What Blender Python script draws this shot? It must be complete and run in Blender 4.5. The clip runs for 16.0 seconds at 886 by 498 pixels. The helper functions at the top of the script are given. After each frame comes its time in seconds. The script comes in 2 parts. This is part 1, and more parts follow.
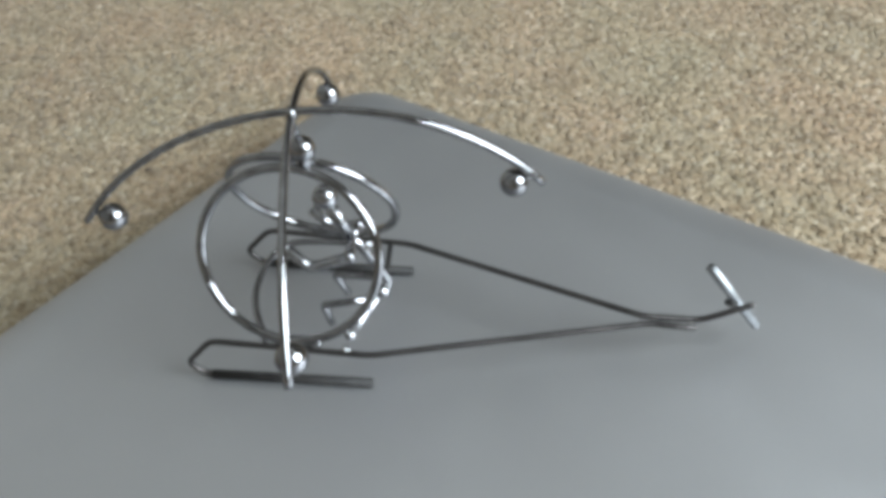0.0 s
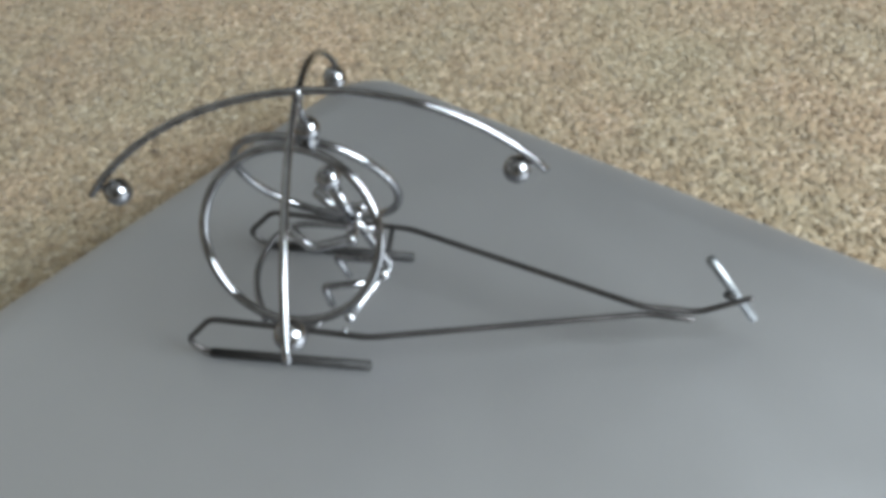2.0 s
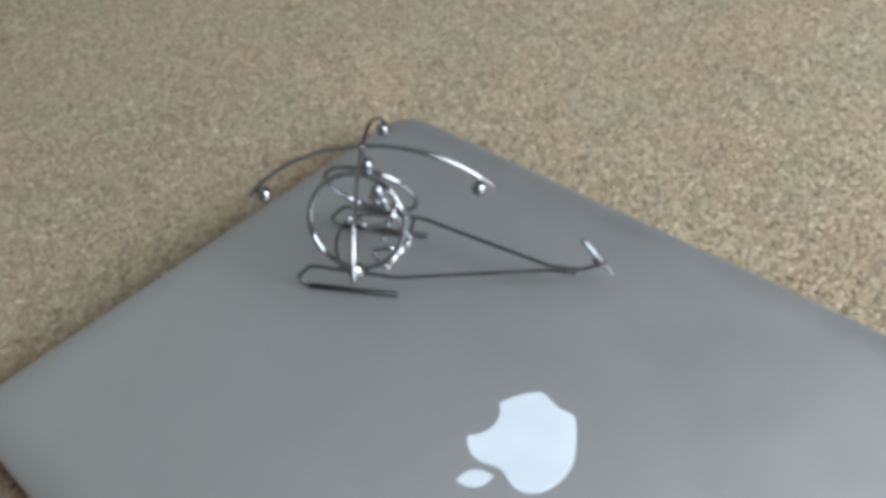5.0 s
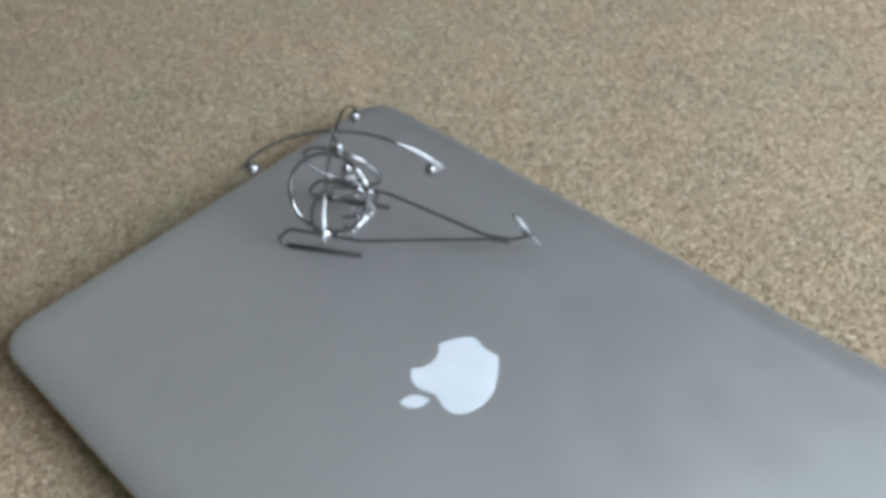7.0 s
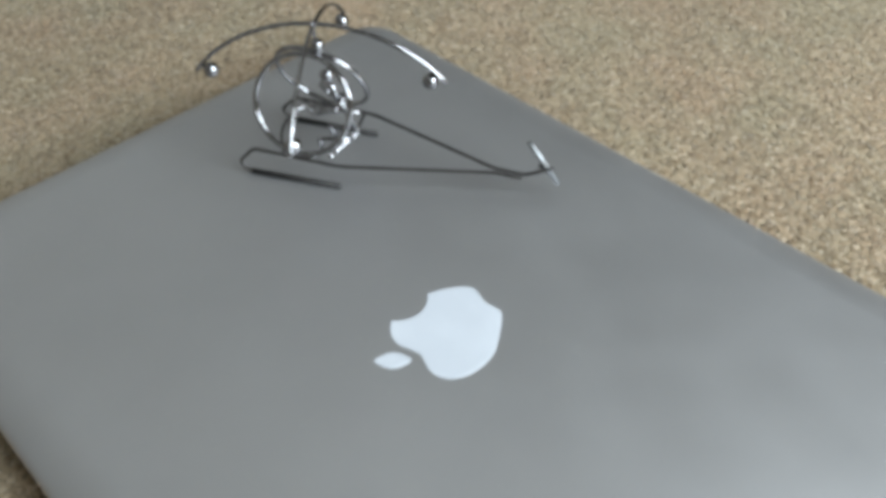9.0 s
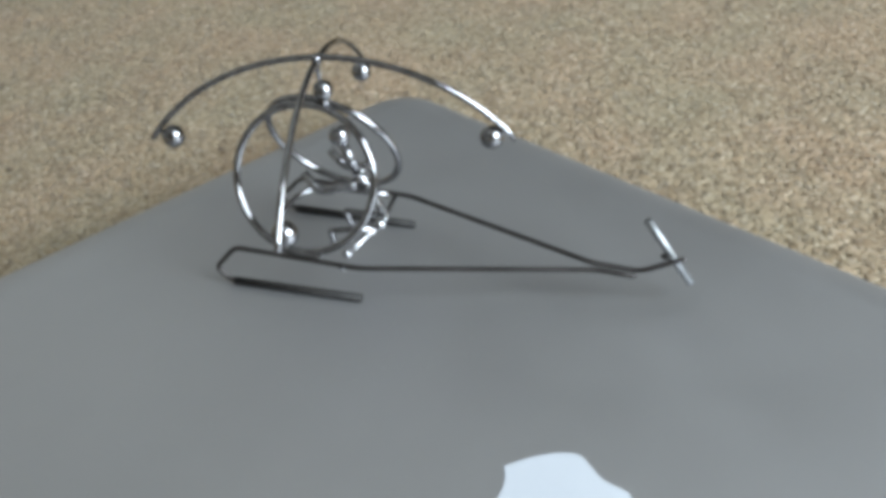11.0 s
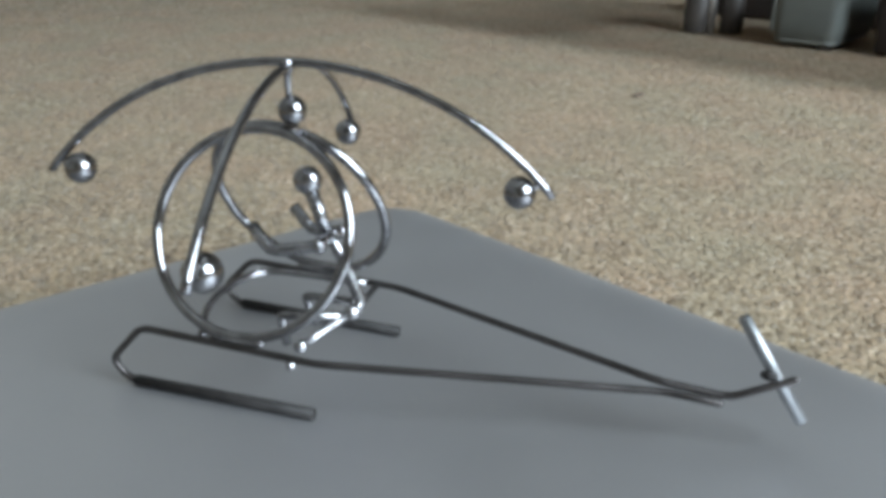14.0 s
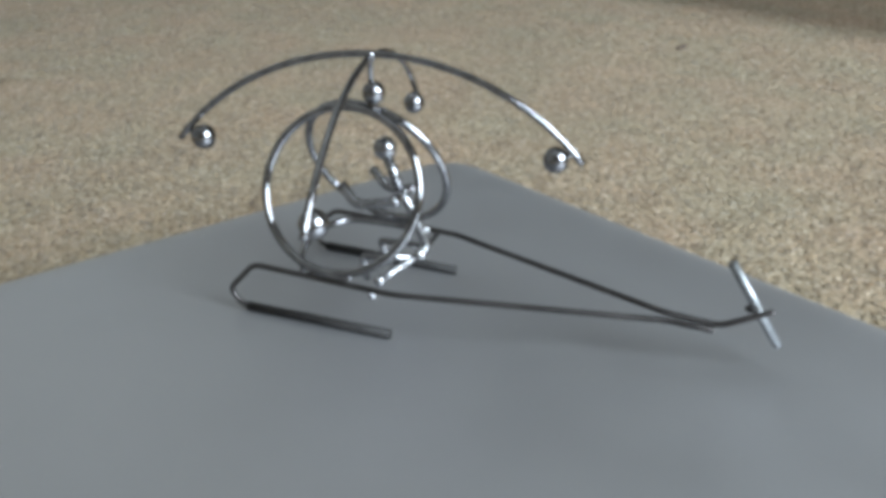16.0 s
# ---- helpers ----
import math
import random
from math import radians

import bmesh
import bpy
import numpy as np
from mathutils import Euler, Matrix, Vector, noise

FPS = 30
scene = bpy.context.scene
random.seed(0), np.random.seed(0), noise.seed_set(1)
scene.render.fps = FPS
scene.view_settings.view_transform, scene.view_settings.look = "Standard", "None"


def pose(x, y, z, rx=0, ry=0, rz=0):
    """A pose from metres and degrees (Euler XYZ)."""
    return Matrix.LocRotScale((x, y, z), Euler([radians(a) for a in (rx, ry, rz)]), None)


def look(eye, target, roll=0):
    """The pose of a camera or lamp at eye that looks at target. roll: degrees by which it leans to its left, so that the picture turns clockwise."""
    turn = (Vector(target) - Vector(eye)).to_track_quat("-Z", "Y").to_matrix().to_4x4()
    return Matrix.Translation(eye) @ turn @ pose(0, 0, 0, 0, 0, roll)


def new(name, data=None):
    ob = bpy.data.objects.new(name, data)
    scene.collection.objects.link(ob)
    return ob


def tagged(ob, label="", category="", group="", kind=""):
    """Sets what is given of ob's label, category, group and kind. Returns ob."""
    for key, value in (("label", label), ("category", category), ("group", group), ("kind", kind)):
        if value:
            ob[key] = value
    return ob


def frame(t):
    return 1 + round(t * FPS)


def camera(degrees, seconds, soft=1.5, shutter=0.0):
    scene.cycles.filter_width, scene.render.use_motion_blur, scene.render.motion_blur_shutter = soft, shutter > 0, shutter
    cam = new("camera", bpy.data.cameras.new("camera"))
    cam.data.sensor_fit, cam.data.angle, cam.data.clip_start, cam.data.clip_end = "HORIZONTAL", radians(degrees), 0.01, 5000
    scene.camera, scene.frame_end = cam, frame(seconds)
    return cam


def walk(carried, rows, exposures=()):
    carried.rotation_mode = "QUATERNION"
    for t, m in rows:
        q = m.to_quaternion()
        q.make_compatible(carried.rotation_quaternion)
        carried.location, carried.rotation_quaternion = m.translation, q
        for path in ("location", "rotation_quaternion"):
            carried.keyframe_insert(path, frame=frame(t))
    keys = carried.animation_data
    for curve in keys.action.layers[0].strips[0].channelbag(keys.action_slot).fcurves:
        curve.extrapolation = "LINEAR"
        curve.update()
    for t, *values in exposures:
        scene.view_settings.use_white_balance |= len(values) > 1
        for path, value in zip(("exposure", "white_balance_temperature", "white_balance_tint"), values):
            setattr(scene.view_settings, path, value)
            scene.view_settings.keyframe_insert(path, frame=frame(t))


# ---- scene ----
cam = camera(55.93, 16.0, soft=5.0)
PATH = [
    (0, (0.17640, -0.16437, 0.16300), (-0.5620, 0.6591, -0.8502), -6.63),
    (0.5, (0.17720, -0.16359, 0.16243), (-0.5574, 0.6564, -0.8564), -6.48),
    (1, (0.17643, -0.16438, 0.16206), (-0.5670, 0.6538, -0.8518), -5.83),
    (1.5, (0.17727, -0.16490, 0.16056), (-0.5553, 0.6485, -0.8650), -5.55),
    (2, (0.17801, -0.16600, 0.16162), (-0.5628, 0.6513, -0.8548), -5.18),
    (2.5, (0.18421, -0.16885, 0.16794), (-0.5655, 0.6377, -0.8506), -4.87),
    (3, (0.19349, -0.17874, 0.17930), (-0.5732, 0.6018, -0.8468), -5.95),
    (3.5, (0.20554, -0.18682, 0.19455), (-0.5829, 0.5634, -0.8377), -7.54),
    (3.7, (0.21099, -0.19337, 0.20085), (-0.5913, 0.5607, -0.8178), -7.34),
    (5.8, (0.28736, -0.24306, 0.28368), (-0.5102, 0.4735, -0.7653), -6.51),
    (6, (0.29040, -0.24599, 0.28960), (-0.4902, 0.4605, -0.7788), -5.40),
    (6.5, (0.30074, -0.24949, 0.29303), (-0.4825, 0.4425, -0.7829), -5.97),
    (7, (0.30791, -0.25159, 0.29411), (-0.4579, 0.4797, -0.7683), -4.36),
    (7.5, (0.31821, -0.24644, 0.27803), (-0.4401, 0.4837, -0.7906), -2.55),
    (8, (0.31484, -0.24028, 0.26383), (-0.4526, 0.4890, -0.7988), -0.93),
    (8.5, (0.30326, -0.23637, 0.24143), (-0.4640, 0.4803, -0.8299), -0.89),
    (9, (0.28488, -0.23077, 0.22713), (-0.4783, 0.5087, -0.8316), -0.87),
    (9.5, (0.26772, -0.21924, 0.21469), (-0.5457, 0.5141, -0.8103), -2.93),
    (10, (0.25204, -0.20184, 0.19988), (-0.5984, 0.5643, -0.7696), -3.97),
    (10.2, (0.24748, -0.19817, 0.19333), (-0.5994, 0.5859, -0.7649), -3.95),
    (12.3, (0.19935, -0.17096, 0.10883), (-0.8347, 0.7070, -0.5315), -3.26),
    (12.5, (0.19985, -0.17020, 0.10671), (-0.8024, 0.7613, -0.5080), -1.95),
    (13, (0.19714, -0.16384, 0.09840), (-0.7882, 0.7912, -0.5075), -1.97),
    (13.5, (0.19492, -0.16052, 0.10032), (-0.7879, 0.8110, -0.4829), -0.20),
    (14, (0.19205, -0.16172, 0.10440), (-0.8197, 0.7979, -0.4483), 1.00),
    (14.5, (0.19596, -0.16471, 0.10717), (-0.8131, 0.7905, -0.4580), 1.64),
    (15, (0.20419, -0.17186, 0.11221), (-0.7988, 0.7708, -0.4840), 1.07),
    (15.5, (0.21350, -0.17931, 0.11646), (-0.7917, 0.7396, -0.5121), 0.54),
    (16, (0.21498, -0.18441, 0.12066), (-0.8201, 0.6841, -0.5307), 0.16),
]
walk(cam, [(t, look(eye, target, roll)) for t, eye, target, roll in PATH],
     [(0.0, 0.11, 6110, 8.6), (3.5, 0.06, 6110, 8.6), (6.5, -0.06, 5920, 8.6), (8.0, -0.07, 5970, 8.6), (9.5, -0.07, 6230, 8.6), (12.5, 0.01, 5890, 8.6), (16.0, -0.01, 5890, 8.6)])

# ---- world and light ----
world = bpy.data.worlds.new("world")
scene.world = world
world.use_nodes = True
sky = world.node_tree.nodes.new("ShaderNodeTexSky")
sky.sky_type, sky.sun_disc = "NISHITA", False
sky.sun_elevation, sky.sun_rotation = radians(38), radians(55)
world.node_tree.nodes["Background"].inputs["Strength"].default_value = 0.10
world.node_tree.links.new(sky.outputs["Color"], world.node_tree.nodes["Background"].inputs["Color"])

# daylight that comes in through the window opening
WIN_Y, WIN_Z, WIN_W, WIN_H, WALL_X = 0.24, 0.82, 0.85, 0.95, 1.15
day = bpy.data.lights.new("window_daylight", "AREA")
day.shape, day.size, day.size_y, day.energy = "RECTANGLE", WIN_W, WIN_H, 56.0
day.color = (0.885, 0.965, 0.975)
day_ob = new("window_daylight", day)
day_ob.matrix_world = look((WALL_X + 0.02, WIN_Y, WIN_Z), (0.0, WIN_Y, WIN_Z))


# ---- materials ----
def material(name, colour, rough=0.5, metal=0.0):
    m = bpy.data.materials.new(name)
    m.use_nodes = True
    b = m.node_tree.nodes["Principled BSDF"]
    b.inputs["Base Color"].default_value = (*colour, 1)
    b.inputs["Roughness"].default_value = rough
    b.inputs["Metallic"].default_value = metal
    return m, m.node_tree, b


def vary(nt, b, a, c, scale, detail=4.0, low=0.35, high=0.65, coords="Object"):
    """Base colour between a and c by noise."""
    co = nt.nodes.new("ShaderNodeTexCoord")
    n = nt.nodes.new("ShaderNodeTexNoise")
    n.inputs["Scale"].default_value, n.inputs["Detail"].default_value = scale, detail
    r = nt.nodes.new("ShaderNodeValToRGB")
    r.color_ramp.elements[0].position, r.color_ramp.elements[1].position = low, high
    r.color_ramp.elements[0].color, r.color_ramp.elements[1].color = (*a, 1), (*c, 1)
    nt.links.new(co.outputs[coords], n.inputs["Vector"])
    nt.links.new(n.outputs["Fac"], r.inputs["Fac"])
    nt.links.new(r.outputs["Color"], b.inputs["Base Color"])
    return co, n, r


def rough_noise(nt, b, scale, low, high):
    co = nt.nodes.new("ShaderNodeTexCoord")
    n = nt.nodes.new("ShaderNodeTexNoise")
    n.inputs["Scale"].default_value, n.inputs["Detail"].default_value = scale, 5
    r = nt.nodes.new("ShaderNodeMapRange")
    r.inputs["From Min"].default_value, r.inputs["From Max"].default_value = 0.3, 0.7
    r.inputs["To Min"].default_value, r.inputs["To Max"].default_value = low, high
    nt.links.new(co.outputs["Object"], n.inputs["Vector"])
    nt.links.new(n.outputs["Fac"], r.inputs["Value"])
    nt.links.new(r.outputs["Result"], b.inputs["Roughness"])


def relief(nt, b, scale, strength, dist=0.001, detail=3.0):
    co = nt.nodes.new("ShaderNodeTexCoord")
    n = nt.nodes.new("ShaderNodeTexNoise")
    n.inputs["Scale"].default_value, n.inputs["Detail"].default_value = scale, detail
    u = nt.nodes.new("ShaderNodeBump")
    u.inputs["Strength"].default_value, u.inputs["Distance"].default_value = strength, dist
    nt.links.new(co.outputs["Object"], n.inputs["Vector"])
    nt.links.new(n.outputs["Fac"], u.inputs["Height"])
    nt.links.new(u.outputs["Normal"], b.inputs["Normal"])


ALUMINIUM, nt, b = material("anodised_aluminium", (0.5, 0.5, 0.51), 0.56, 0.92)
vary(nt, b, (0.462, 0.457, 0.465), (0.492, 0.487, 0.495), 18)
rough_noise(nt, b, 40, 0.50, 0.54)
relief(nt, b, 5200, 0.05, 0.0001)

# grey of the hinge cover, toned to pass for shade on the lid's edge
EDGE_SHADE_GREY, nt, b = material("hinge_plastic_edge_shade", (0.15, 0.152, 0.155), 0.9)
vary(nt, b, (0.14, 0.142, 0.145), (0.165, 0.167, 0.17), 200)
b.inputs["Specular IOR Level"].default_value = 0.1

HINGE, nt, b = material("black_hinge_plastic", (0.02, 0.02, 0.022), 0.45)
relief(nt, b, 900, 0.1, 0.0002)

EMBLEM, nt, b = material("white_translucent_plastic", (0.56, 0.58, 0.63), 0.35)
vary(nt, b, (0.51, 0.532, 0.58), (0.55, 0.572, 0.62), 60)

CHROME, nt, b = material("polished_steel_wire", (0.68, 0.69, 0.72), 0.12, 1.0)
vary(nt, b, (0.23, 0.226, 0.235), (0.345, 0.345, 0.36), 350)
rough_noise(nt, b, 500, 0.06, 0.15)

DULL, nt, b = material("dull_dark_sleeve", (0.03, 0.028, 0.027), 0.6)
vary(nt, b, (0.016, 0.0145, 0.014), (0.030, 0.027, 0.026), 300)
rough_noise(nt, b, 600, 0.5, 0.65)
b.inputs["Specular IOR Level"].default_value = 0.3

DARKWIRE, nt, b = material("dark_nickel_wire", (0.26, 0.245, 0.24), 0.24, 1.0)
vary(nt, b, (0.080, 0.074, 0.072), (0.118, 0.108, 0.106), 160)
rough_noise(nt, b, 200, 0.36, 0.48)

PILOT_STEEL, nt, b = material("worn_steel", (0.4, 0.4, 0.42), 0.22, 1.0)
vary(nt, b, (0.30, 0.30, 0.315), (0.40, 0.40, 0.42), 300)
rough_noise(nt, b, 400, 0.18, 0.32)

SATIN, nt, b = material("satin_steel", (0.6, 0.61, 0.64), 0.35, 1.0)
vary(nt, b, (0.30, 0.31, 0.325), (0.38, 0.39, 0.405), 300)
rough_noise(nt, b, 400, 0.40, 0.52)

WELD, nt, b = material("soldered_steel", (0.46, 0.46, 0.48), 0.26, 1.0)
relief(nt, b, 1500, 0.4, 0.0003)

WALLPAINT, nt, b = material("matt_wall_paint", (0.42, 0.42, 0.40), 0.8)
vary(nt, b, (0.60, 0.58, 0.545), (0.65, 0.63, 0.59), 3)
relief(nt, b, 220, 0.15, 0.0006)

# brown for the unseen north wall, kept dark for the lid to reflect
DARK_REFLECT_PAINT, nt, b = material("lid_darkening_paint", (0.095, 0.084, 0.072), 0.8)
vary(nt, b, (0.085, 0.075, 0.064), (0.105, 0.093, 0.08), 3)
relief(nt, b, 220, 0.15, 0.0006)

CEILPAINT, nt, b = material("ceiling_paint", (0.84, 0.83, 0.81), 0.9)
relief(nt, b, 160, 0.15, 0.0006)

BACKING, nt, b = material("carpet_backing", (0.3, 0.22, 0.13), 0.95)
vary(nt, b, (0.28, 0.222, 0.148), (0.365, 0.29, 0.20), 700, 2)
relief(nt, b, 420, 0.9, 0.004)

PILE, nt, b = material("wool_pile", (0.5, 0.4, 0.27), 0.95)
geo = nt.nodes.new("ShaderNodeNewGeometry")
ramp = nt.nodes.new("ShaderNodeValToRGB")
ramp.color_ramp.elements[0].color = (0.325, 0.238, 0.150, 1)
ramp.color_ramp.elements[1].color = (0.75, 0.660, 0.520, 1)
for where, tone in ((0.12, (0.454, 0.349, 0.230)), (0.4, (0.529, 0.421, 0.286)), (0.7, (0.570, 0.462, 0.325)), (0.9, (0.630, 0.528, 0.388))):
    ramp.color_ramp.elements.new(where).color = (*tone, 1)
nt.links.new(geo.outputs["Random Per Island"], ramp.inputs["Fac"])
co = nt.nodes.new("ShaderNodeTexCoord")
big = nt.nodes.new("ShaderNodeTexNoise")
big.inputs["Scale"].default_value, big.inputs["Detail"].default_value = 11, 4
mix = nt.nodes.new("ShaderNodeMix")
mix.data_type, mix.blend_type = "RGBA", "MULTIPLY"
mix.inputs["Factor"].default_value = 0.6
nt.links.new(co.outputs["Object"], big.inputs["Vector"])
nt.links.new(ramp.outputs["Color"], mix.inputs["A"])
lift = nt.nodes.new("ShaderNodeMapRange")
lift.inputs["From Min"].default_value, lift.inputs["From Max"].default_value = 0.3, 0.7
lift.inputs["To Min"].default_value, lift.inputs["To Max"].default_value = 0.82, 1.0
nt.links.new(big.outputs["Fac"], lift.inputs["Value"])
fine = nt.nodes.new("ShaderNodeTexNoise")
fine.inputs["Scale"].default_value, fine.inputs["Detail"].default_value = 400, 3
speck = nt.nodes.new("ShaderNodeMapRange")
speck.inputs["From Min"].default_value, speck.inputs["From Max"].default_value = 0.34, 0.66
speck.inputs["To Min"].default_value, speck.inputs["To Max"].default_value = 0.80, 1.10
speck.clamp = True
both_scales = nt.nodes.new("ShaderNodeMath")
both_scales.operation = "MULTIPLY"
nt.links.new(co.outputs["Object"], fine.inputs["Vector"])
nt.links.new(fine.outputs["Fac"], speck.inputs["Value"])
nt.links.new(lift.outputs["Result"], both_scales.inputs[0])
nt.links.new(speck.outputs["Result"], both_scales.inputs[1])
nt.links.new(both_scales.outputs["Value"], mix.inputs["B"])
hue = nt.nodes.new("ShaderNodeTexNoise")
hue.inputs["Scale"].default_value, hue.inputs["Detail"].default_value = 17, 3
warm = nt.nodes.new("ShaderNodeValToRGB")
warm.color_ramp.elements[0].position, warm.color_ramp.elements[1].position = 0.36, 0.62
warm.color_ramp.elements[0].color = (0.985, 1.0, 0.965, 1)
warm.color_ramp.elements[1].color = (1.075, 0.99, 0.945, 1)
tint = nt.nodes.new("ShaderNodeMix")
tint.data_type, tint.blend_type = "RGBA", "MULTIPLY"
tint.inputs["Factor"].default_value = 1.0
nt.links.new(co.outputs["Object"], hue.inputs["Vector"])
nt.links.new(hue.outputs["Fac"], warm.inputs["Fac"])
nt.links.new(mix.outputs["Result"], tint.inputs["A"])
nt.links.new(warm.outputs["Color"], tint.inputs["B"])
nt.links.new(tint.outputs["Result"], b.inputs["Base Color"])
thin = nt.nodes.new("ShaderNodeBsdfTranslucent")
both = nt.nodes.new("ShaderNodeMixShader")
both.inputs["Fac"].default_value = 0.5
nt.links.new(tint.outputs["Result"], thin.inputs["Color"])
nt.links.new(b.outputs["BSDF"], both.inputs[1])
nt.links.new(thin.outputs["BSDF"], both.inputs[2])
nt.links.new(both.outputs["Shader"], nt.nodes["Material Output"].inputs["Surface"])
b.inputs["Sheen Weight"].default_value = 0.2

FLUFF, nt, b = material("dark_lint", (0.16, 0.12, 0.09), 0.95)
BOX_CARD, nt, b = material("dark_cardboard", (0.04, 0.03, 0.026), 0.8)
relief(nt, b, 700, 0.4, 0.001)
# colour of the unseen slats, picked to bounce warm light into their shade
BOUNCE_WOOD, nt, b = material("shade_warming_wood", (0.41, 0.255, 0.105), 0.45)
vary(nt, b, (0.36, 0.22, 0.085), (0.46, 0.29, 0.125), 18)
BENCH_LEG, nt, b = material("dark_grey_leg", (0.08, 0.07, 0.065), 0.5)
vary(nt, b, (0.065, 0.055, 0.05), (0.085, 0.073, 0.066), 60)
STEEL_STRIP, nt, b = material("bare_metal_strip", (0.7, 0.68, 0.66), 0.4, 0.8)
TUB, nt, b = material("cloudy_grey_plastic", (0.36, 0.38, 0.36), 0.35)
vary(nt, b, (0.20, 0.215, 0.20), (0.25, 0.267, 0.247), 25)
b.inputs["Transmission Weight"].default_value = 0.35
TUB_EDGE, nt, b = material("pale_plastic_edge", (0.5, 0.52, 0.5), 0.3)
vary(nt, b, (0.27, 0.285, 0.27), (0.34, 0.355, 0.335), 40)
b.inputs["Transmission Weight"].default_value = 0.2


# ---- builders ----
def part(name, bm, mat, parent=None, label="", smooth=True):
    me = bpy.data.meshes.new(name)
    bm.to_mesh(me)
    bm.free()
    if smooth:
        me.polygons.foreach_set("use_smooth", [True] * len(me.polygons))
    me.materials.append(mat)
    ob = new(name, me)
    if parent:
        ob.parent = parent
    if label:
        ob["label"] = label
    return ob


def sharp(ob, degrees=35):
    ob.data.set_sharp_from_angle(angle=radians(degrees))
    return ob


def box(bm, x0, x1, y0, y1, z0, z1, bevel=0.0, segments=2):
    made = bmesh.ops.create_cube(bm, size=1.0)["verts"]
    for v in made:
        v.co = Vector((x0 if v.co.x < 0 else x1, y0 if v.co.y < 0 else y1, z0 if v.co.z < 0 else z1))
    if bevel:
        edges = list({e for v in made for e in v.link_edges})
        bmesh.ops.bevel(bm, geom=edges, offset=bevel, segments=segments, affect="EDGES", profile=0.5)
    return bm


def fillet(points, radius, steps=6):
    """A polyline whose inner corners are rounded off."""
    pts = [Vector(p) for p in points]
    out = [pts[0]]
    for a, q, c in zip(pts, pts[1:], pts[2:]):
        d = min(radius, (a - q).length * 0.48, (c - q).length * 0.48)
        p0, p1 = q + (a - q).normalized() * d, q + (c - q).normalized() * d
        for i in range(steps + 1):
            t = i / steps
            out.append(p0 * (1 - t) ** 2 + q * 2 * t * (1 - t) + p1 * t * t)
    out.append(pts[-1])
    return out


def sweep(bm, path, radius, sides=12, flat=1.0, closed=False, taper=None, cap=True):
    """A round wire along a path. flat squeezes it along its second axis; taper(t) scales the radius."""
    n = len(path)
    rings, normal = [], None
    for i, p in enumerate(path):
        if closed:
            tan = (path[(i + 1) % n] - path[i - 1]).normalized()
        else:
            tan = (path[min(i + 1, n - 1)] - path[max(i - 1, 0)]).normalized()
        if normal is None:
            normal = tan.orthogonal().normalized() if abs(tan.z) > 0.9 else tan.cross(Vector((0, 0, 1))).normalized()
        normal = (normal - tan * normal.dot(tan)).normalized()
        side = tan.cross(normal)
        r = radius * (taper(i / (n - 1)) if taper else 1.0)
        rings.append([bm.verts.new(p + normal * math.cos(a) * r + side * math.sin(a) * r * flat)
                      for a in (2 * math.pi * k / sides for k in range(sides))])
    for i in range(n if closed else n - 1):
        a, c = rings[i], rings[(i + 1) % n]
        for k in range(sides):
            bm.faces.new((a[k], a[(k + 1) % sides], c[(k + 1) % sides], c[k]))
    if cap and not closed:
        bm.faces.new(rings[0][::-1])
        bm.faces.new(rings[-1])
    bmesh.ops.recalc_face_normals(bm, faces=bm.faces)
    return bm


def ball(bm, centre, r, sx=1.0, sy=1.0, sz=1.0, seg=24):
    bmesh.ops.create_uvsphere(bm, u_segments=seg, v_segments=seg // 2 + 2, radius=r,
                              matrix=Matrix.Translation(centre) @ Matrix.Diagonal((sx, sy, sz, 1)))
    return bm


def lathe(bm, profile, centre, seg=24):
    """A turned body about a vertical axis: rows of radius, height."""
    rings = [[bm.verts.new((centre[0] + r * math.cos(a), centre[1] + r * math.sin(a), centre[2] + z))
              for a in (2 * math.pi * k / seg for k in range(seg))] for r, z in profile]
    for a, c in zip(rings, rings[1:]):
        for k in range(seg):
            bm.faces.new((a[k], a[(k + 1) % seg], c[(k + 1) % seg], c[k]))
    bm.faces.new(rings[0][::-1])
    bm.faces.new(rings[-1])
    return bm


def outline(x0, x1, y0, y1, r, inset, steps=14):
    """A rounded rectangle, drawn in by inset."""
    r2 = max(r - inset, 0.001)
    pts = []
    for cx, cy, a0 in ((x1 - r, y1 - r, 0), (x0 + r, y1 - r, 90), (x0 + r, y0 + r, 180), (x1 - r, y0 + r, 270)):
        for i in range(steps + 1):
            a = radians(a0 + 90 * i / steps)
            pts.append((cx + r2 * math.cos(a) , cy + r2 * math.sin(a)))
    return pts


def slab(bm, x0, x1, y0, y1, r, profile):
    """A slab with rounded corners, its edge shaped by rows of inset, height from below to above."""
    rings = [[bm.verts.new((x, y, z)) for x, y in outline(x0, x1, y0, y1, r, inset)] for inset, z in profile]
    n = len(rings[0])
    for a, c in zip(rings, rings[1:]):
        for k in range(n):
            bm.faces.new((a[k], a[(k + 1) % n], c[(k + 1) % n], c[k]))
    bm.faces.new(rings[0][::-1])
    bm.faces.new(rings[-1])
    return bm


def plate(bm, loop, z0, z1, edge=0.0003):
    """A flat plate with a small rounded rim."""
    mid = Vector((sum(p[0] for p in loop) / len(loop), sum(p[1] for p in loop) / len(loop)))
    rows = []
    for shrink, z in ((0, z0), (0, z1 - edge), (edge, z1)):
        row = []
        for p in loop:
            d = Vector(p) - mid
            q = mid + d * (1 - shrink / max(d.length, 1e-6))
            row.append(bm.verts.new((q.x, q.y, z)))
        rows.append(row)
    n = len(loop)
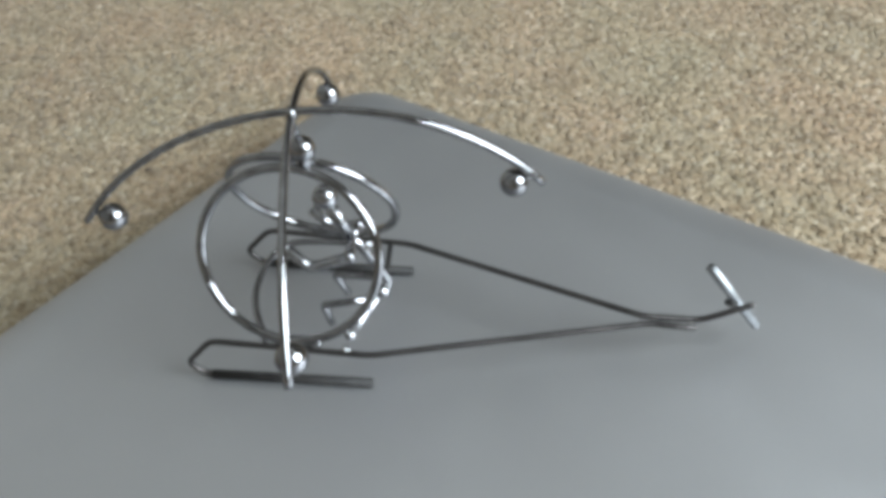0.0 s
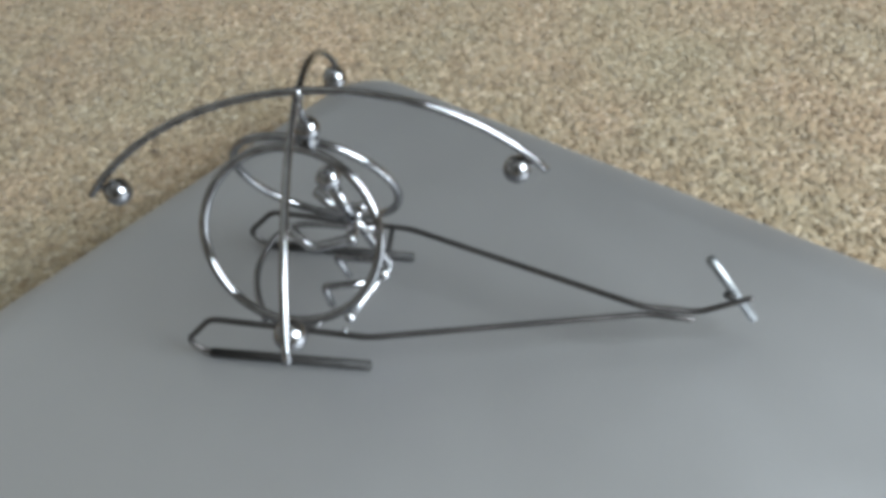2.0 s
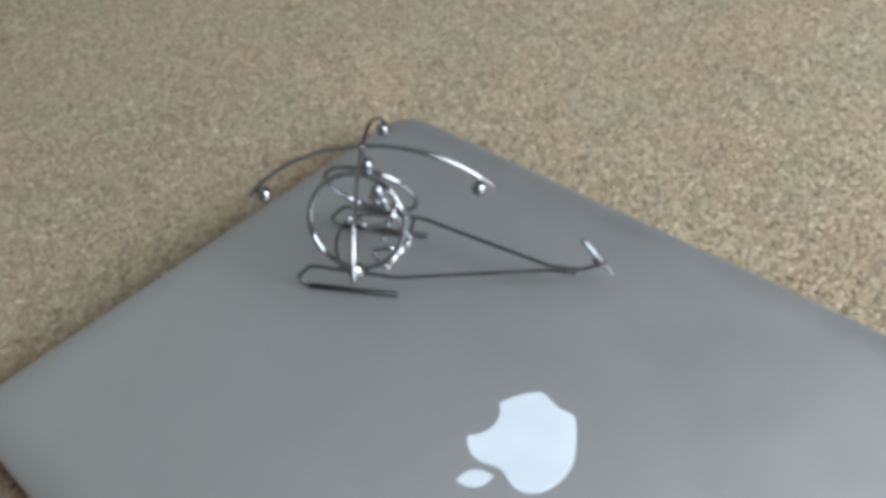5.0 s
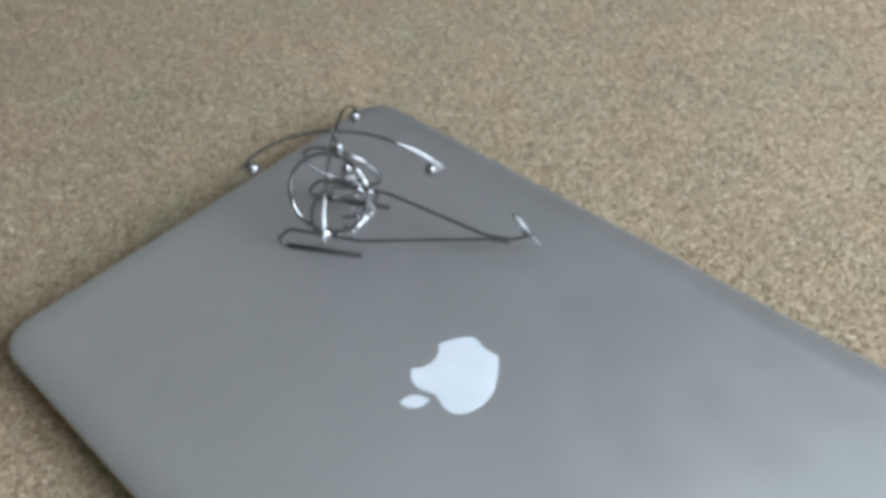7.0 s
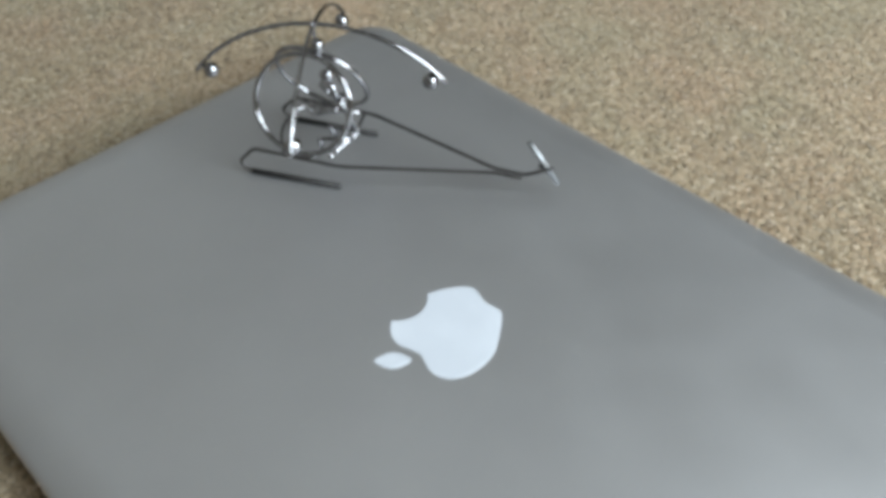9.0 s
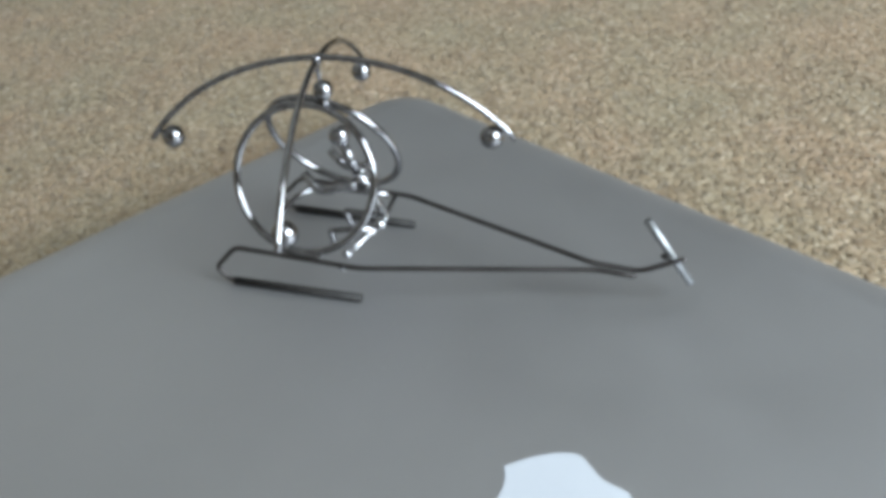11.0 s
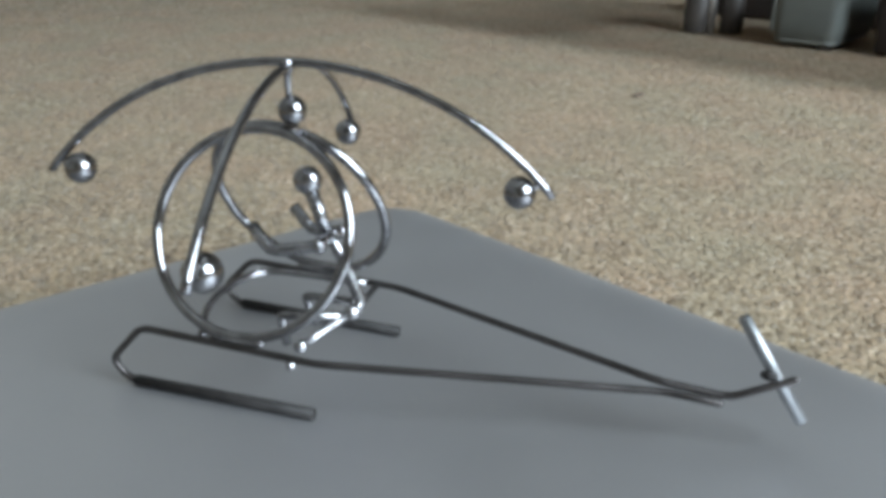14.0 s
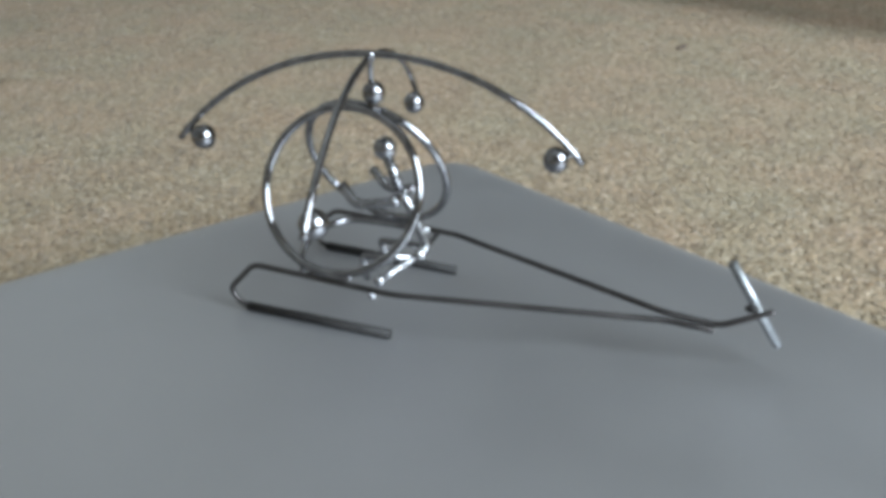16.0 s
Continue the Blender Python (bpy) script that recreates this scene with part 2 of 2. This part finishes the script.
    for a, c in zip(rows, rows[1:]):
        for k in range(n):
            bm.faces.new((a[k], a[(k + 1) % n], c[(k + 1) % n], c[k]))
    bm.faces.new(rows[-1])
    bm.faces.new(rows[0][::-1])
    bmesh.ops.recalc_face_normals(bm, faces=bm.faces)
    return bm


# ---- the room ----
X0, X1, Y0, Y1, ROOM_H, THICK = -2.3, WALL_X, -2.4, 1.15, 2.4, 0.12


def structure(name, bm, mat, label, category):
    ob = part(name, bm, mat, None, smooth=False)
    return tagged(ob, label, category, kind="structure")


structure("floor", box(bmesh.new(), X0, X1, Y0, Y1, -0.06, 0.0), BACKING, "beige wool carpet backing under the cut pile", "carpet")
structure("ceiling", box(bmesh.new(), X0, X1, Y0, Y1, ROOM_H, ROOM_H + 0.1), CEILPAINT, "plain off-white painted ceiling of the room", "ceiling")
structure("wall_west", box(bmesh.new(), X0 - THICK, X0, Y0, Y1, -0.06, ROOM_H), WALLPAINT, "plain beige painted wall", "wall")
structure("wall_south", box(bmesh.new(), X0, X1, Y0 - THICK, Y0, -0.06, ROOM_H), WALLPAINT, "plain beige painted wall", "wall")
# unseen wall, added dark and close so the lid's far edge reflects dark
structure("wall_north", box(bmesh.new(), X0, X1, Y1, Y1 + THICK, -0.06, ROOM_H), DARK_REFLECT_PAINT, "unseen closing wall, made dark brown to darken reflections in the lid", "wall")
bm = bmesh.new()
wy0, wy1, wz0, wz1 = WIN_Y - WIN_W / 2, WIN_Y + WIN_W / 2, WIN_Z - WIN_H / 2, WIN_Z + WIN_H / 2
box(bm, X1, X1 + THICK, Y0, wy0, -0.06, ROOM_H)
box(bm, X1, X1 + THICK, wy1, Y1, -0.06, ROOM_H)
box(bm, X1, X1 + THICK, wy0, wy1, -0.06, wz0)
box(bm, X1, X1 + THICK, wy0, wy1, wz1, ROOM_H)
structure("wall_east", bm, WALLPAINT, "plain beige painted wall with a window opening", "wall")

# ---- the laptop ----
X_LEFT, LAP_W, LAP_D, TOP = -0.0014, 0.3305, 0.2292, 0.024
laptop = tagged(new("laptop"), "closed silver aluminium laptop lying on the carpet", "laptop")
body = part("base_case", slab(bmesh.new(), X_LEFT, LAP_W, -LAP_D + 0.0002, 0.0014, 0.0145, [
    (0.014, -0.001), (0.009, -0.0004), (0.0055, 0.0012), (0.0032, 0.0036), (0.0018, 0.0066), (0.0010, 0.010), (0.0005, 0.0166), (0.0009, 0.0171)]),
    ALUMINIUM, laptop)
sharp(body, 50)
lid = part("lid", slab(bmesh.new(), X_LEFT, LAP_W, -LAP_D, 0.0014, 0.0165, [
    (0.0006, 0.0175), (0.0, 0.0179), (0.0, 0.0187), (0.0004, 0.0196), (0.0012, 0.0204), (0.0026, 0.02105), (0.0046, 0.02185), (0.0068, 0.02255), (0.0092, 0.02315), (0.0115, 0.0236), (0.0136, 0.02388), (0.0155, TOP)]),
    ALUMINIUM, laptop, "matt silver lid")
seal = part("lid_seal", slab(bmesh.new(), 0.002, LAP_W - 0.002, -LAP_D + 0.003, -0.002, 0.012, [(0, 0.0171), (0, 0.0177)]), HINGE, laptop, "thin black rubber seal")
# hinge cover; its strip past the lid paints in the edge's soft shade
part("hinge_cover", box(bmesh.new(), 0.020, LAP_W - 0.020, -0.003, 0.0036, 0.008, 0.0186, 0.0022, 4), EDGE_SHADE_GREY, laptop, "plastic hinge cover, jutting out in grey to imitate the lid's shaded edge")
# no hollow is cut: a black block gives the finger recess its shade
part("notch_shade_block", box(bmesh.new(), 0.128, 0.197, -LAP_D - 0.0004, -LAP_D + 0.0036, 0.0150, 0.0168, 0.0004), HINGE, laptop, "black block standing for the shade in the finger recess")

# white emblem let into the lid: a fruit outline with a bite and a leaf
EM_X, EM_Y, EM_K = 0.1656, -0.1167, 0.2654e-3


def emblem_place(u, w):
    return (EM_X - u * EM_K, EM_Y + (w - 85) * EM_K)


half = [(0, 49.5), (12, 46.5), (28, 42), (45, 46), (59, 60), (66, 85), (63, 112), (52, 140), (38, 159.5), (26, 167.5), (13, 165), (0, 161.5)]
ring = list(half)
for u, w in half[-2:0:-1]:
    flatter = min(1, max(0, (w - 118) / 25)) * min(1, u / 38)
    ring.append((-0.965 * u + 3.4 * flatter, w - 0.03 * u - 4.4 * flatter))
BITE_U, BITE_W, BITE_R = 81, 90.5, 36.5
loop = []
for i in range(len(ring)):
    p0, p1, p2, p3 = (Vector(ring[(i + k) % len(ring)]) for k in (-1, 0, 1, 2))
    for s in range(8):
        t = s / 8
        q = 0.5 * (2 * p1 + (p2 - p0) * t + (2 * p0 - 5 * p1 + 4 * p2 - p3) * t * t + (3 * p1 - p0 - 3 * p2 + p3) * t ** 3)
        loop.append((q.x, q.y))
outside = [p for p in loop if math.hypot(p[0] - BITE_U, p[1] - BITE_W) > BITE_R]
cut = max(range(len(outside)), key=lambda i: math.dist(outside[i], outside[i - 1]))
outside = outside[cut:] + outside[:cut]
a0 = math.atan2(outside[-1][1] - BITE_W, outside[-1][0] - BITE_U)
a1 = math.atan2(outside[0][1] - BITE_W, outside[0][0] - BITE_U)
a0, a1 = a0 % (2 * math.pi), a1 % (2 * math.pi)
arc = [(BITE_U + BITE_R * math.cos(a0 + (a1 - a0) * i / 18), BITE_W + BITE_R * math.sin(a0 + (a1 - a0) * i / 18)) for i in range(19)]
fruit = [emblem_place(u, w) for u, w in outside + arc]
emblem = part("emblem", plate(bmesh.new(), fruit, TOP - 0.001, TOP + 0.0002, 0.00015), EMBLEM, lid, "white plastic emblem")
sharp(emblem)
tip, foot = Vector((29.5, 5.0)), Vector((0, 38))
along = tip - foot
across = Vector((along.y, -along.x)).normalized()
leaf = []
for sign in (1, -1):
    for i in range(16):
        t = i / 16 if sign > 0 else 1 - i / 16
        q = foot + along * t + across * sign * 11.5 * math.sin(math.pi * t) ** 0.85
        leaf.append(emblem_place(q.x, q.y))
sharp(part("emblem_leaf", plate(bmesh.new(), leaf, TOP - 0.001, TOP + 0.0002, 0.00015), EMBLEM, lid, "white plastic leaf"))

# ---- the wire helicopter ----
HELI = pose(0.0604, -0.0864, TOP, 0, 0, 28)
MM = 0.001
heli = tagged(new("wire_helicopter"), "polished steel wire model helicopter standing on the laptop lid", "model helicopter")
heli.matrix_world = HELI


def mm(*rows):
    return [Vector(r) * MM for r in rows]


WIRE, RING = 0.65, 0.94
SKIDS = {
    "near": [(21.0, -19.2, 1.0), (-15.5, -20.1, 1.0), (-18.6, -20.3, 4.6), (-11.4, -20.3, 12.3), (23.0, -20.7, 11.9), (77.9, -4.9, 9.3), (87.2, -5.3, 9.2)],
    "far": [(23.2, 14.6, 1.0), (-14.6, 15.2, 1.0), (-17.6, 15.2, 4.4), (-10.4, 15.2, 11.6), (24.5, 12.4, 12.0), (76.6, -4.6, 11.0), (88.0, -3.3, 9.5), (97.7, -3.1, 14.7)],
}
for path in SKIDS.values():
    wire = fillet(mm(*path), 2.1 * MM)
    wire.insert(-1, wire[-1] + (wire[-2] - wire[-1]).normalized() * 0.5 * MM)
    part("skid_wire", sweep(bmesh.new(), wire, WIRE * MM, taper=lambda t: 0.45 if t == 1 else 1.0), DARKWIRE, heli, "dark nickel wire")
    (bx, by, bz), (fx, fy, fz) = path[0], path[1]
    part("skid_sleeve", sweep(bmesh.new(), mm((fx + 1.6, fy, 1.05), ((fx + bx) / 2, (fy + by) / 2, 1.05), (bx + 0.5, by, 1.05)), 1.02 * MM, 14), DULL, heli, "dull dark grey sleeve")
# cockpit rings, leaning in towards each other at the top
for centre, axis, radius in (((7.2, -12.1, 29.85), (0.05, -1.0, 0.44), 18.0), ((6.85, 6.2, 29.85), (0.08, 1.0, 0.47), 18.0)):
    n = Vector(axis).normalized()
    e1 = n.cross(Vector((0, 0, 1))).normalized()
    e2 = n.cross(e1)
    circle = [(Vector(centre) + (e1 * math.cos(a) + e2 * math.sin(a)) * radius) * MM for a in (2 * math.pi * k / 72 for k in range(72))]
    part("cockpit_ring", sweep(bmesh.new(), circle, RING * MM, 14, closed=True), CHROME, heli)
    foot = Vector(centre) + (e2 if e2.z < 0 else -e2) * radius
    part("weld", ball(bmesh.new(), (foot + Vector((-0.4, 0, -0.5))) * MM, 1.25 * MM, 4.6, 0.8, 0.8, 16), WELD, heli)

part("nose_loop", sweep(bmesh.new(), fillet(mm((18, 11.6, 12.2), (4, 11.6, 12.1), (-3.4, 11.0, 12.1), (-6.9, 5.0, 12.1), (-6.9, -4.0, 12.1), (-4.6, -11.0, 12.2), (0.6, -19.2, 12.6)), 6 * MM, 8), 0.75 * MM), CHROME, heli)
part("seat_bracket", sweep(bmesh.new(), fillet(mm((17.4, -15.4, 11.4), (20.2, -9.4, 12.9), (22.4, -4.4, 13.6)), 3 * MM), 0.75 * MM), PILOT_STEEL, heli)
part("cross_strut", sweep(bmesh.new(), mm((22.4, -4.0, 13.5), (21.4, 4.0, 13.0), (20.2, 12.6, 12.2)), 0.6 * MM), DULL, heli, "dark wire strut")
for c, r in (((17.4, -15.2, 11.4), 1.3), ((22.4, -4.7, 14.0), 1.5), ((20.2, -9.4, 12.9), 0.9), ((16.3, -16.9, 8.3), 0.95)):
    part("solder_bead", ball(bmesh.new(), Vector(c) * MM, r * MM, seg=16), WELD, heli)
for y in (0.0, -9.2):
    part("foot_peg", sweep(bmesh.new(), fillet(mm((21.4, y * 0.7 - 0.9, 14.2), (10.4, y, 13.3), (12.7 if y == 0.0 else 11.3, y, 7.7)), 0.8 * MM), 0.8 * MM), CHROME, heli)

# pilot figure of bent rod with a ball head
bm = bmesh.new()
ball(bm, Vector((13.1, -1.9, 37.0)) * MM, 2.6 * MM)
sweep(bm, fillet(mm((13.6, -2.1, 35.6), (17.1, -3.2, 28.2)), 1.2 * MM), 1.25 * MM)
sweep(bm, fillet(mm((16.8, -3.1, 28.8), (19.4, -3.2, 24.8), (23.4, -2.8, 15.2), (22.4, -4.7, 14.0)), 1.0 * MM), 1.06 * MM)
for shoulder, elbow, wrist in (((18.6, -9.4, 28.0), (11.0, -12.1, 27.0), (6.8, -11.0, 30.9)), ((17.4, 1.8, 26.6), (11.8, 1.6, 26.2), (7.8, 2.0, 30.3))):
    sweep(bm, fillet(mm((17.4, -3.2, 27.6), shoulder, elbow, wrist), 1.6 * MM), 1.12 * MM)
    ball(bm, Vector(shoulder) * MM, 1.4 * MM, seg=16)
part("pilot_figure", bm, PILOT_STEEL, heli, "seated rod figure with a ball head")

# pivot and rotor
part("pivot_post", lathe(bmesh.new(), [(1.3 * MM, 0), (1.5 * MM, 0.8 * MM), (1.0 * MM, 2.2 * MM), (0.95 * MM, 3.2 * MM)], Vector((11.2, -3.1, 45.6)) * MM), CHROME, heli)
part("pivot_ball", ball(bmesh.new(), Vector((11.4, -3.1, 49.6)) * MM, 2.5 * MM), CHROME, heli)
rotor = part("rotor", lathe(bmesh.new(), [(0.45 * MM, 0), (0.62 * MM, 1.2 * MM), (0.66 * MM, 4.2 * MM), (1.15 * MM, 4.6 * MM), (1.15 * MM, 6.2 * MM), (0.7 * MM, 6.8 * MM)], (0, 0, 0), 18), CHROME, heli, "pin with a small hub")
rotor.matrix_local = pose(0.0108, -0.0030, 0.0516, 0, 0, 11)
SPAN, DROP = 45.6, 21.2
ARC_R = (SPAN ** 2 + DROP ** 2) / (2 * DROP)
for turn in (0, 90):
    reach = math.asin(SPAN / ARC_R)
    hub_z = 6.1 if turn == 0 else 5.2
    pts = [pose(0, 0, 0, 0, 0, turn) @ (Vector((ARC_R * math.sin(a), 0, hub_z - ARC_R * (1 - math.cos(a)))) * MM) for a in (reach * (k / 24 - 1) for k in range(49))]
    part("rotor_blade", sweep(bmesh.new(), pts, 0.78 * MM, 12), CHROME, rotor, "arched steel wire blade")
    for side in (-1, 1):
        m = pose(0, 0, 0, 0, 0, turn)
        a = math.asin(43.6 / ARC_R)
        grip = Vector((side * 43.6, 0, hub_z - ARC_R * (1 - math.cos(a)))) * MM
        seat = Vector((side * 39.9, 0, hub_z - 20.6)) * MM
        part("ball_stem", sweep(bmesh.new(), [m @ grip, m @ (grip * 0.5 + seat * 0.5), m @ seat], 0.6 * MM, 10), CHROME, rotor)
        part("balance_ball", ball(bmesh.new(), m @ seat, 2.85 * MM), CHROME, rotor, "round steel weight")

# tail rotor
part("tail_rotor", sweep(bmesh.new(), mm((88.3, -2.3, 23.4), (93.9, -1.3, 14.6), (99.5, -0.3, 5.8)), 0.98 * MM), SATIN, heli, "straight steel rod")
part("tail_weld", ball(bmesh.new(), Vector((93.4, -2.2, 14.0)) * MM, 0.9 * MM, 1.5, 1.1, 0.9, 16), DULL, heli)

# ---- far side of the room: bench legs with unseen shading slats added, a plastic tub under it and a dark box behind ----
bench = tagged(new("low_bench"), "low bench on paired dark grey legs, its unseen slatted top added to shade the carpet", "bench")
BENCH = pose(-0.18, 0.436, 0, 0, 0, -2.5)
bench.matrix_world = BENCH
UNDER = 0.068
# unseen slats, added and spaced to let part of the daylight through
for i in range(13):
    y0, wide = (0.0, 0.024) if i == 0 else (0.004 + 0.030 * i, 0.0125)
    part("shade_slat", box(bmesh.new(), -0.34, 0.50, y0, y0 + wide, UNDER, UNDER + 0.005, 0.0012), BOUNCE_WOOD, bench)
for x in (-0.09, 0.31):
    part("cross_bar", box(bmesh.new(), x, x + 0.03, 0.004, 0.374, UNDER + 0.0052, UNDER + 0.022, 0.002), BOUNCE_WOOD, bench)
for x, y in ((-0.2535, 0.634), (0.14, 0.660)):
    at = BENCH.inverted() @ Vector((x, y, 0))
    leg = part("leg", lathe(bmesh.new(), [(0.0125, 0.0), (0.013, 0.003), (0.013, UNDER)], (at.x - 0.0145, at.y - 0.010, 0)), BENCH_LEG, bench)
    part("leg_post", lathe(bmesh.new(), [(0.011, 0.0), (0.0115, 0.003), (0.0115, UNDER)], (at.x + 0.0125, at.y + 0.0105, 0)), BENCH_LEG, leg)
    part("leg_strip", box(bmesh.new(), at.x - 0.003, at.x + 0.003, at.y - 0.011, at.y - 0.004, 0.0, UNDER), STEEL_STRIP, leg, "bare metal strip")
for name, label, x0, x1, y0, y1, high in (
        ("dark_box", "dark brown cardboard box on the carpet behind the bench", -0.345, -0.02, 0.788, 1.02, 0.062),
        ("black_box", "black cardboard box beside the grey plastic tub", -0.086, 0.10, 0.604, 0.760, 0.062)):
    crate = tagged(new(name), label, "box")
    part("box_body", box(bmesh.new(), x0, x1, y0, y1, 0.002, high - 0.02, 0.003), BOX_CARD, crate)
    part("box_lid", box(bmesh.new(), x0 - 0.002, x1 + 0.002, y0 - 0.002, y1 + 0.002, high - 0.0195, high, 0.003), BOX_CARD, crate)


# plastic tub, open on top, with rounded corners and thick pale edges
TUB_W, TUB_D, TUB_H = 0.061, 0.112, 0.060
tub = tagged(new("storage_tub"), "cloudy grey plastic storage tub on the carpet under the bench", "storage tub")
tub.matrix_world = pose(-0.1745, 0.590, 0, 0, 0, 6)
bm = bmesh.new()
layers = []
for inset, z in ((0.0095, 0.003), (0.0055, 0.0048), (0.0025, 0.009), (0.0007, 0.015), (0.0, 0.022), (-0.0015, TUB_H), (0.0002, TUB_H), (0.0018, 0.022), (0.0045, 0.010), (0.0095, 0.0055)):
    layers.append([bm.verts.new((x, y, z)) for x, y in outline(0, TUB_W, 0, TUB_D, 0.012, inset, 8)])
for low, high in zip(layers, layers[1:]):
    for k in range(len(low)):
        bm.faces.new((low[k - 1], low[k], high[k], high[k - 1]))
bm.faces.new(layers[0][::-1])
bm.faces.new(layers[-1])
bmesh.ops.recalc_face_normals(bm, faces=bm.faces)
sharp(part("tub_body", bm, TUB, tub), 50)
part("tub_edge", sweep(bmesh.new(), [Vector((x, y, 0.0068)) for x, y in outline(0, TUB_W, 0, TUB_D, 0.012, 0.0042, 8)], 0.0016, 8, closed=True), TUB_EDGE, tub, "pale thickened plastic edge")
for x, y in ((0.0016, 0.0036), (TUB_W - 0.0020, TUB_D - 0.0034)):
    part("tub_rib", sweep(bmesh.new(), [Vector((x, y, 0.014)), Vector((x, y, 0.03)), Vector((x, y, TUB_H))], 0.0016, 8), TUB_EDGE, tub, "pale upright plastic rib")
part("tub_foot", box(bmesh.new(), TUB_W - 0.020, TUB_W - 0.008, 0.008, 0.022, 0.0, 0.0034, 0.0008), BOX_CARD, tub, "small black foot")

# ---- the carpet pile ----
rng = np.random.default_rng(7)


def scatter(boxes, step):
    """Jittered rows of places over some rectangles x0, x1, y0, y1."""
    xs, ys = [], []
    for x0, x1, y0, y1 in boxes:
        nx, ny = int((x1 - x0) / step), int((y1 - y0) / step)
        gx, gy = np.meshgrid(np.arange(nx), np.arange(ny))
        xs.append(x0 + (gx.ravel() + 0.5 * (gy.ravel() % 2)) * step + rng.normal(0, step * 0.3, nx * ny))
        ys.append(y0 + gy.ravel() * step + rng.normal(0, step * 0.3, nx * ny))
    return np.concatenate(xs), np.concatenate(ys)


def ripple(x, y, size):
    """Uneven waves of about that size over the floor, mostly between -1 and 1."""
    total = np.zeros(len(x))
    for turn, phase, k in zip(rng.uniform(0, 2 * np.pi, 14), rng.uniform(0, 2 * np.pi, 14), rng.uniform(0.6, 1.7, 14)):
        total += np.sin(2 * np.pi * k / size * (x * np.cos(turn) + y * np.sin(turn)) + phase)
    return total / 3.2


def pile(name, boxes, step, label):
    """Cut pile: a low leaning three-sided tuft at each place, its size in keeping with the spacing."""
    x, y = scatter(boxes, step)
    n = len(x)
    w, h = step * 0.92 * rng.uniform(0.75, 1.3, n), step * 0.235 * rng.uniform(0.6, 1.4, n)
    spin = rng.uniform(0, 2 * np.pi, n)
    lx = (rng.normal(0, 0.32, n) + 0.16 * ripple(x, y, 0.006)) * step
    ly = (rng.normal(0, 0.32, n) + 0.16 * ripple(x, y, 0.006)) * step
    h *= 1.0 + 0.07 * ripple(x, y, 0.010)
    tiers = [(-0.15, 1.0, 0.0), (0.6, 0.74, 0.6)]
    per = 3 * len(tiers) + 1
    verts = np.zeros((n, per, 3))
    for row, (up, wide, shift) in enumerate(tiers):
        for k in range(3):
            a = spin + k * 2.094
            verts[:, 3 * row + k, 0] = x + lx * shift + np.cos(a) * w * wide
            verts[:, 3 * row + k, 1] = y + ly * shift + np.sin(a) * w * wide
            verts[:, 3 * row + k, 2] = h * up
    verts[:, -1, 0], verts[:, -1, 1], verts[:, -1, 2] = x + lx, y + ly, h
    faces = []
    for row in range(len(tiers) - 1):
        faces += [[3 * row + k, 3 * row + (k + 1) % 3, 3 * row + 3 + (k + 1) % 3, 3 * row + 3 + k] for k in range(3)]
    last = 3 * len(tiers) - 3
    faces += [[last + k, last + (k + 1) % 3, per - 1] for k in range(3)]
    flat = np.array([v for f in faces for v in f])
    loops = ((np.arange(n) * per)[:, None] + flat).ravel()
    sizes = np.tile([len(f) for f in faces], n)
    me = bpy.data.meshes.new(name)
    me.vertices.add(n * per)
    me.vertices.foreach_set("co", verts.ravel())
    me.loops.add(len(loops))
    me.loops.foreach_set("vertex_index", loops.astype(np.int32))
    me.polygons.add(len(sizes))
    me.polygons.foreach_set("loop_start", np.concatenate([[0], np.cumsum(sizes)[:-1]]).astype(np.int32))
    me.polygons.foreach_set("use_smooth", np.ones(len(sizes), bool))
    me.update(calc_edges=True)
    me.validate()
    me.materials.append(PILE)
    return tagged(new(name, me), label, "carpet", kind="stuff")


NEAR = [(-0.30, 0.012, -0.28, 0.26), (0.012, 0.44, -0.012, 0.26), (0.012, 0.15, -0.30, -0.215)]
FAR = [(-0.70, -0.30, -0.36, 0.60), (-0.30, 0.55, 0.26, 0.60), (0.44, 0.55, -0.10, 0.26), (-0.30, 0.012, -0.36, -0.28), (-0.70, 0.55, 0.60, 0.75)]
BORDER = [(-1.15, -0.70, -0.10, 1.0), (-0.70, 0.25, 0.75, 1.0)]
pile("carpet_pile", NEAR, 0.0017, "beige and brown twisted wool carpet pile")
pile("carpet_pile", FAR, 0.0022, "beige and brown twisted wool carpet pile")
pile("carpet_pile", BORDER, 0.0036, "beige and brown twisted wool carpet pile")


def lint(x, y, length, width, turn):
    """A scrap of dark fluff on top of the pile."""
    bm = bmesh.new()
    r = random.Random(3)
    for k in range(9):
        c, span = r.uniform(-0.3, 0.3) * length, r.uniform(0.2, 0.5) * length
        p = [Vector((c + span * (i / 5 - 0.5), 0.28 * c + r.uniform(-1, 1) * width, 0.0008 + r.uniform(0, 1) * width * 0.5)) for i in range(6)]
        sweep(bm, p, width * r.uniform(0.1, 0.26), 5)
    ob = part("carpet_lint", bm, FLUFF)
    ob.matrix_world = pose(x, y, 0, 0, 0, turn)
    return tagged(ob, "small scrap of dark brown lint on the carpet", "lint", group="lint on the carpet")


lint(-0.1105, 0.2965, 0.021, 0.0021, 92)
lint(-0.0505, -0.0545, 0.0022, 0.0008, 10)
lint(-0.3030, -0.0752, 0.0030, 0.0010, 35)
lint(-0.1113, -0.0845, 0.0034, 0.0007, 120)
lint(-0.1014, -0.1184, 0.0026, 0.0007, 10)
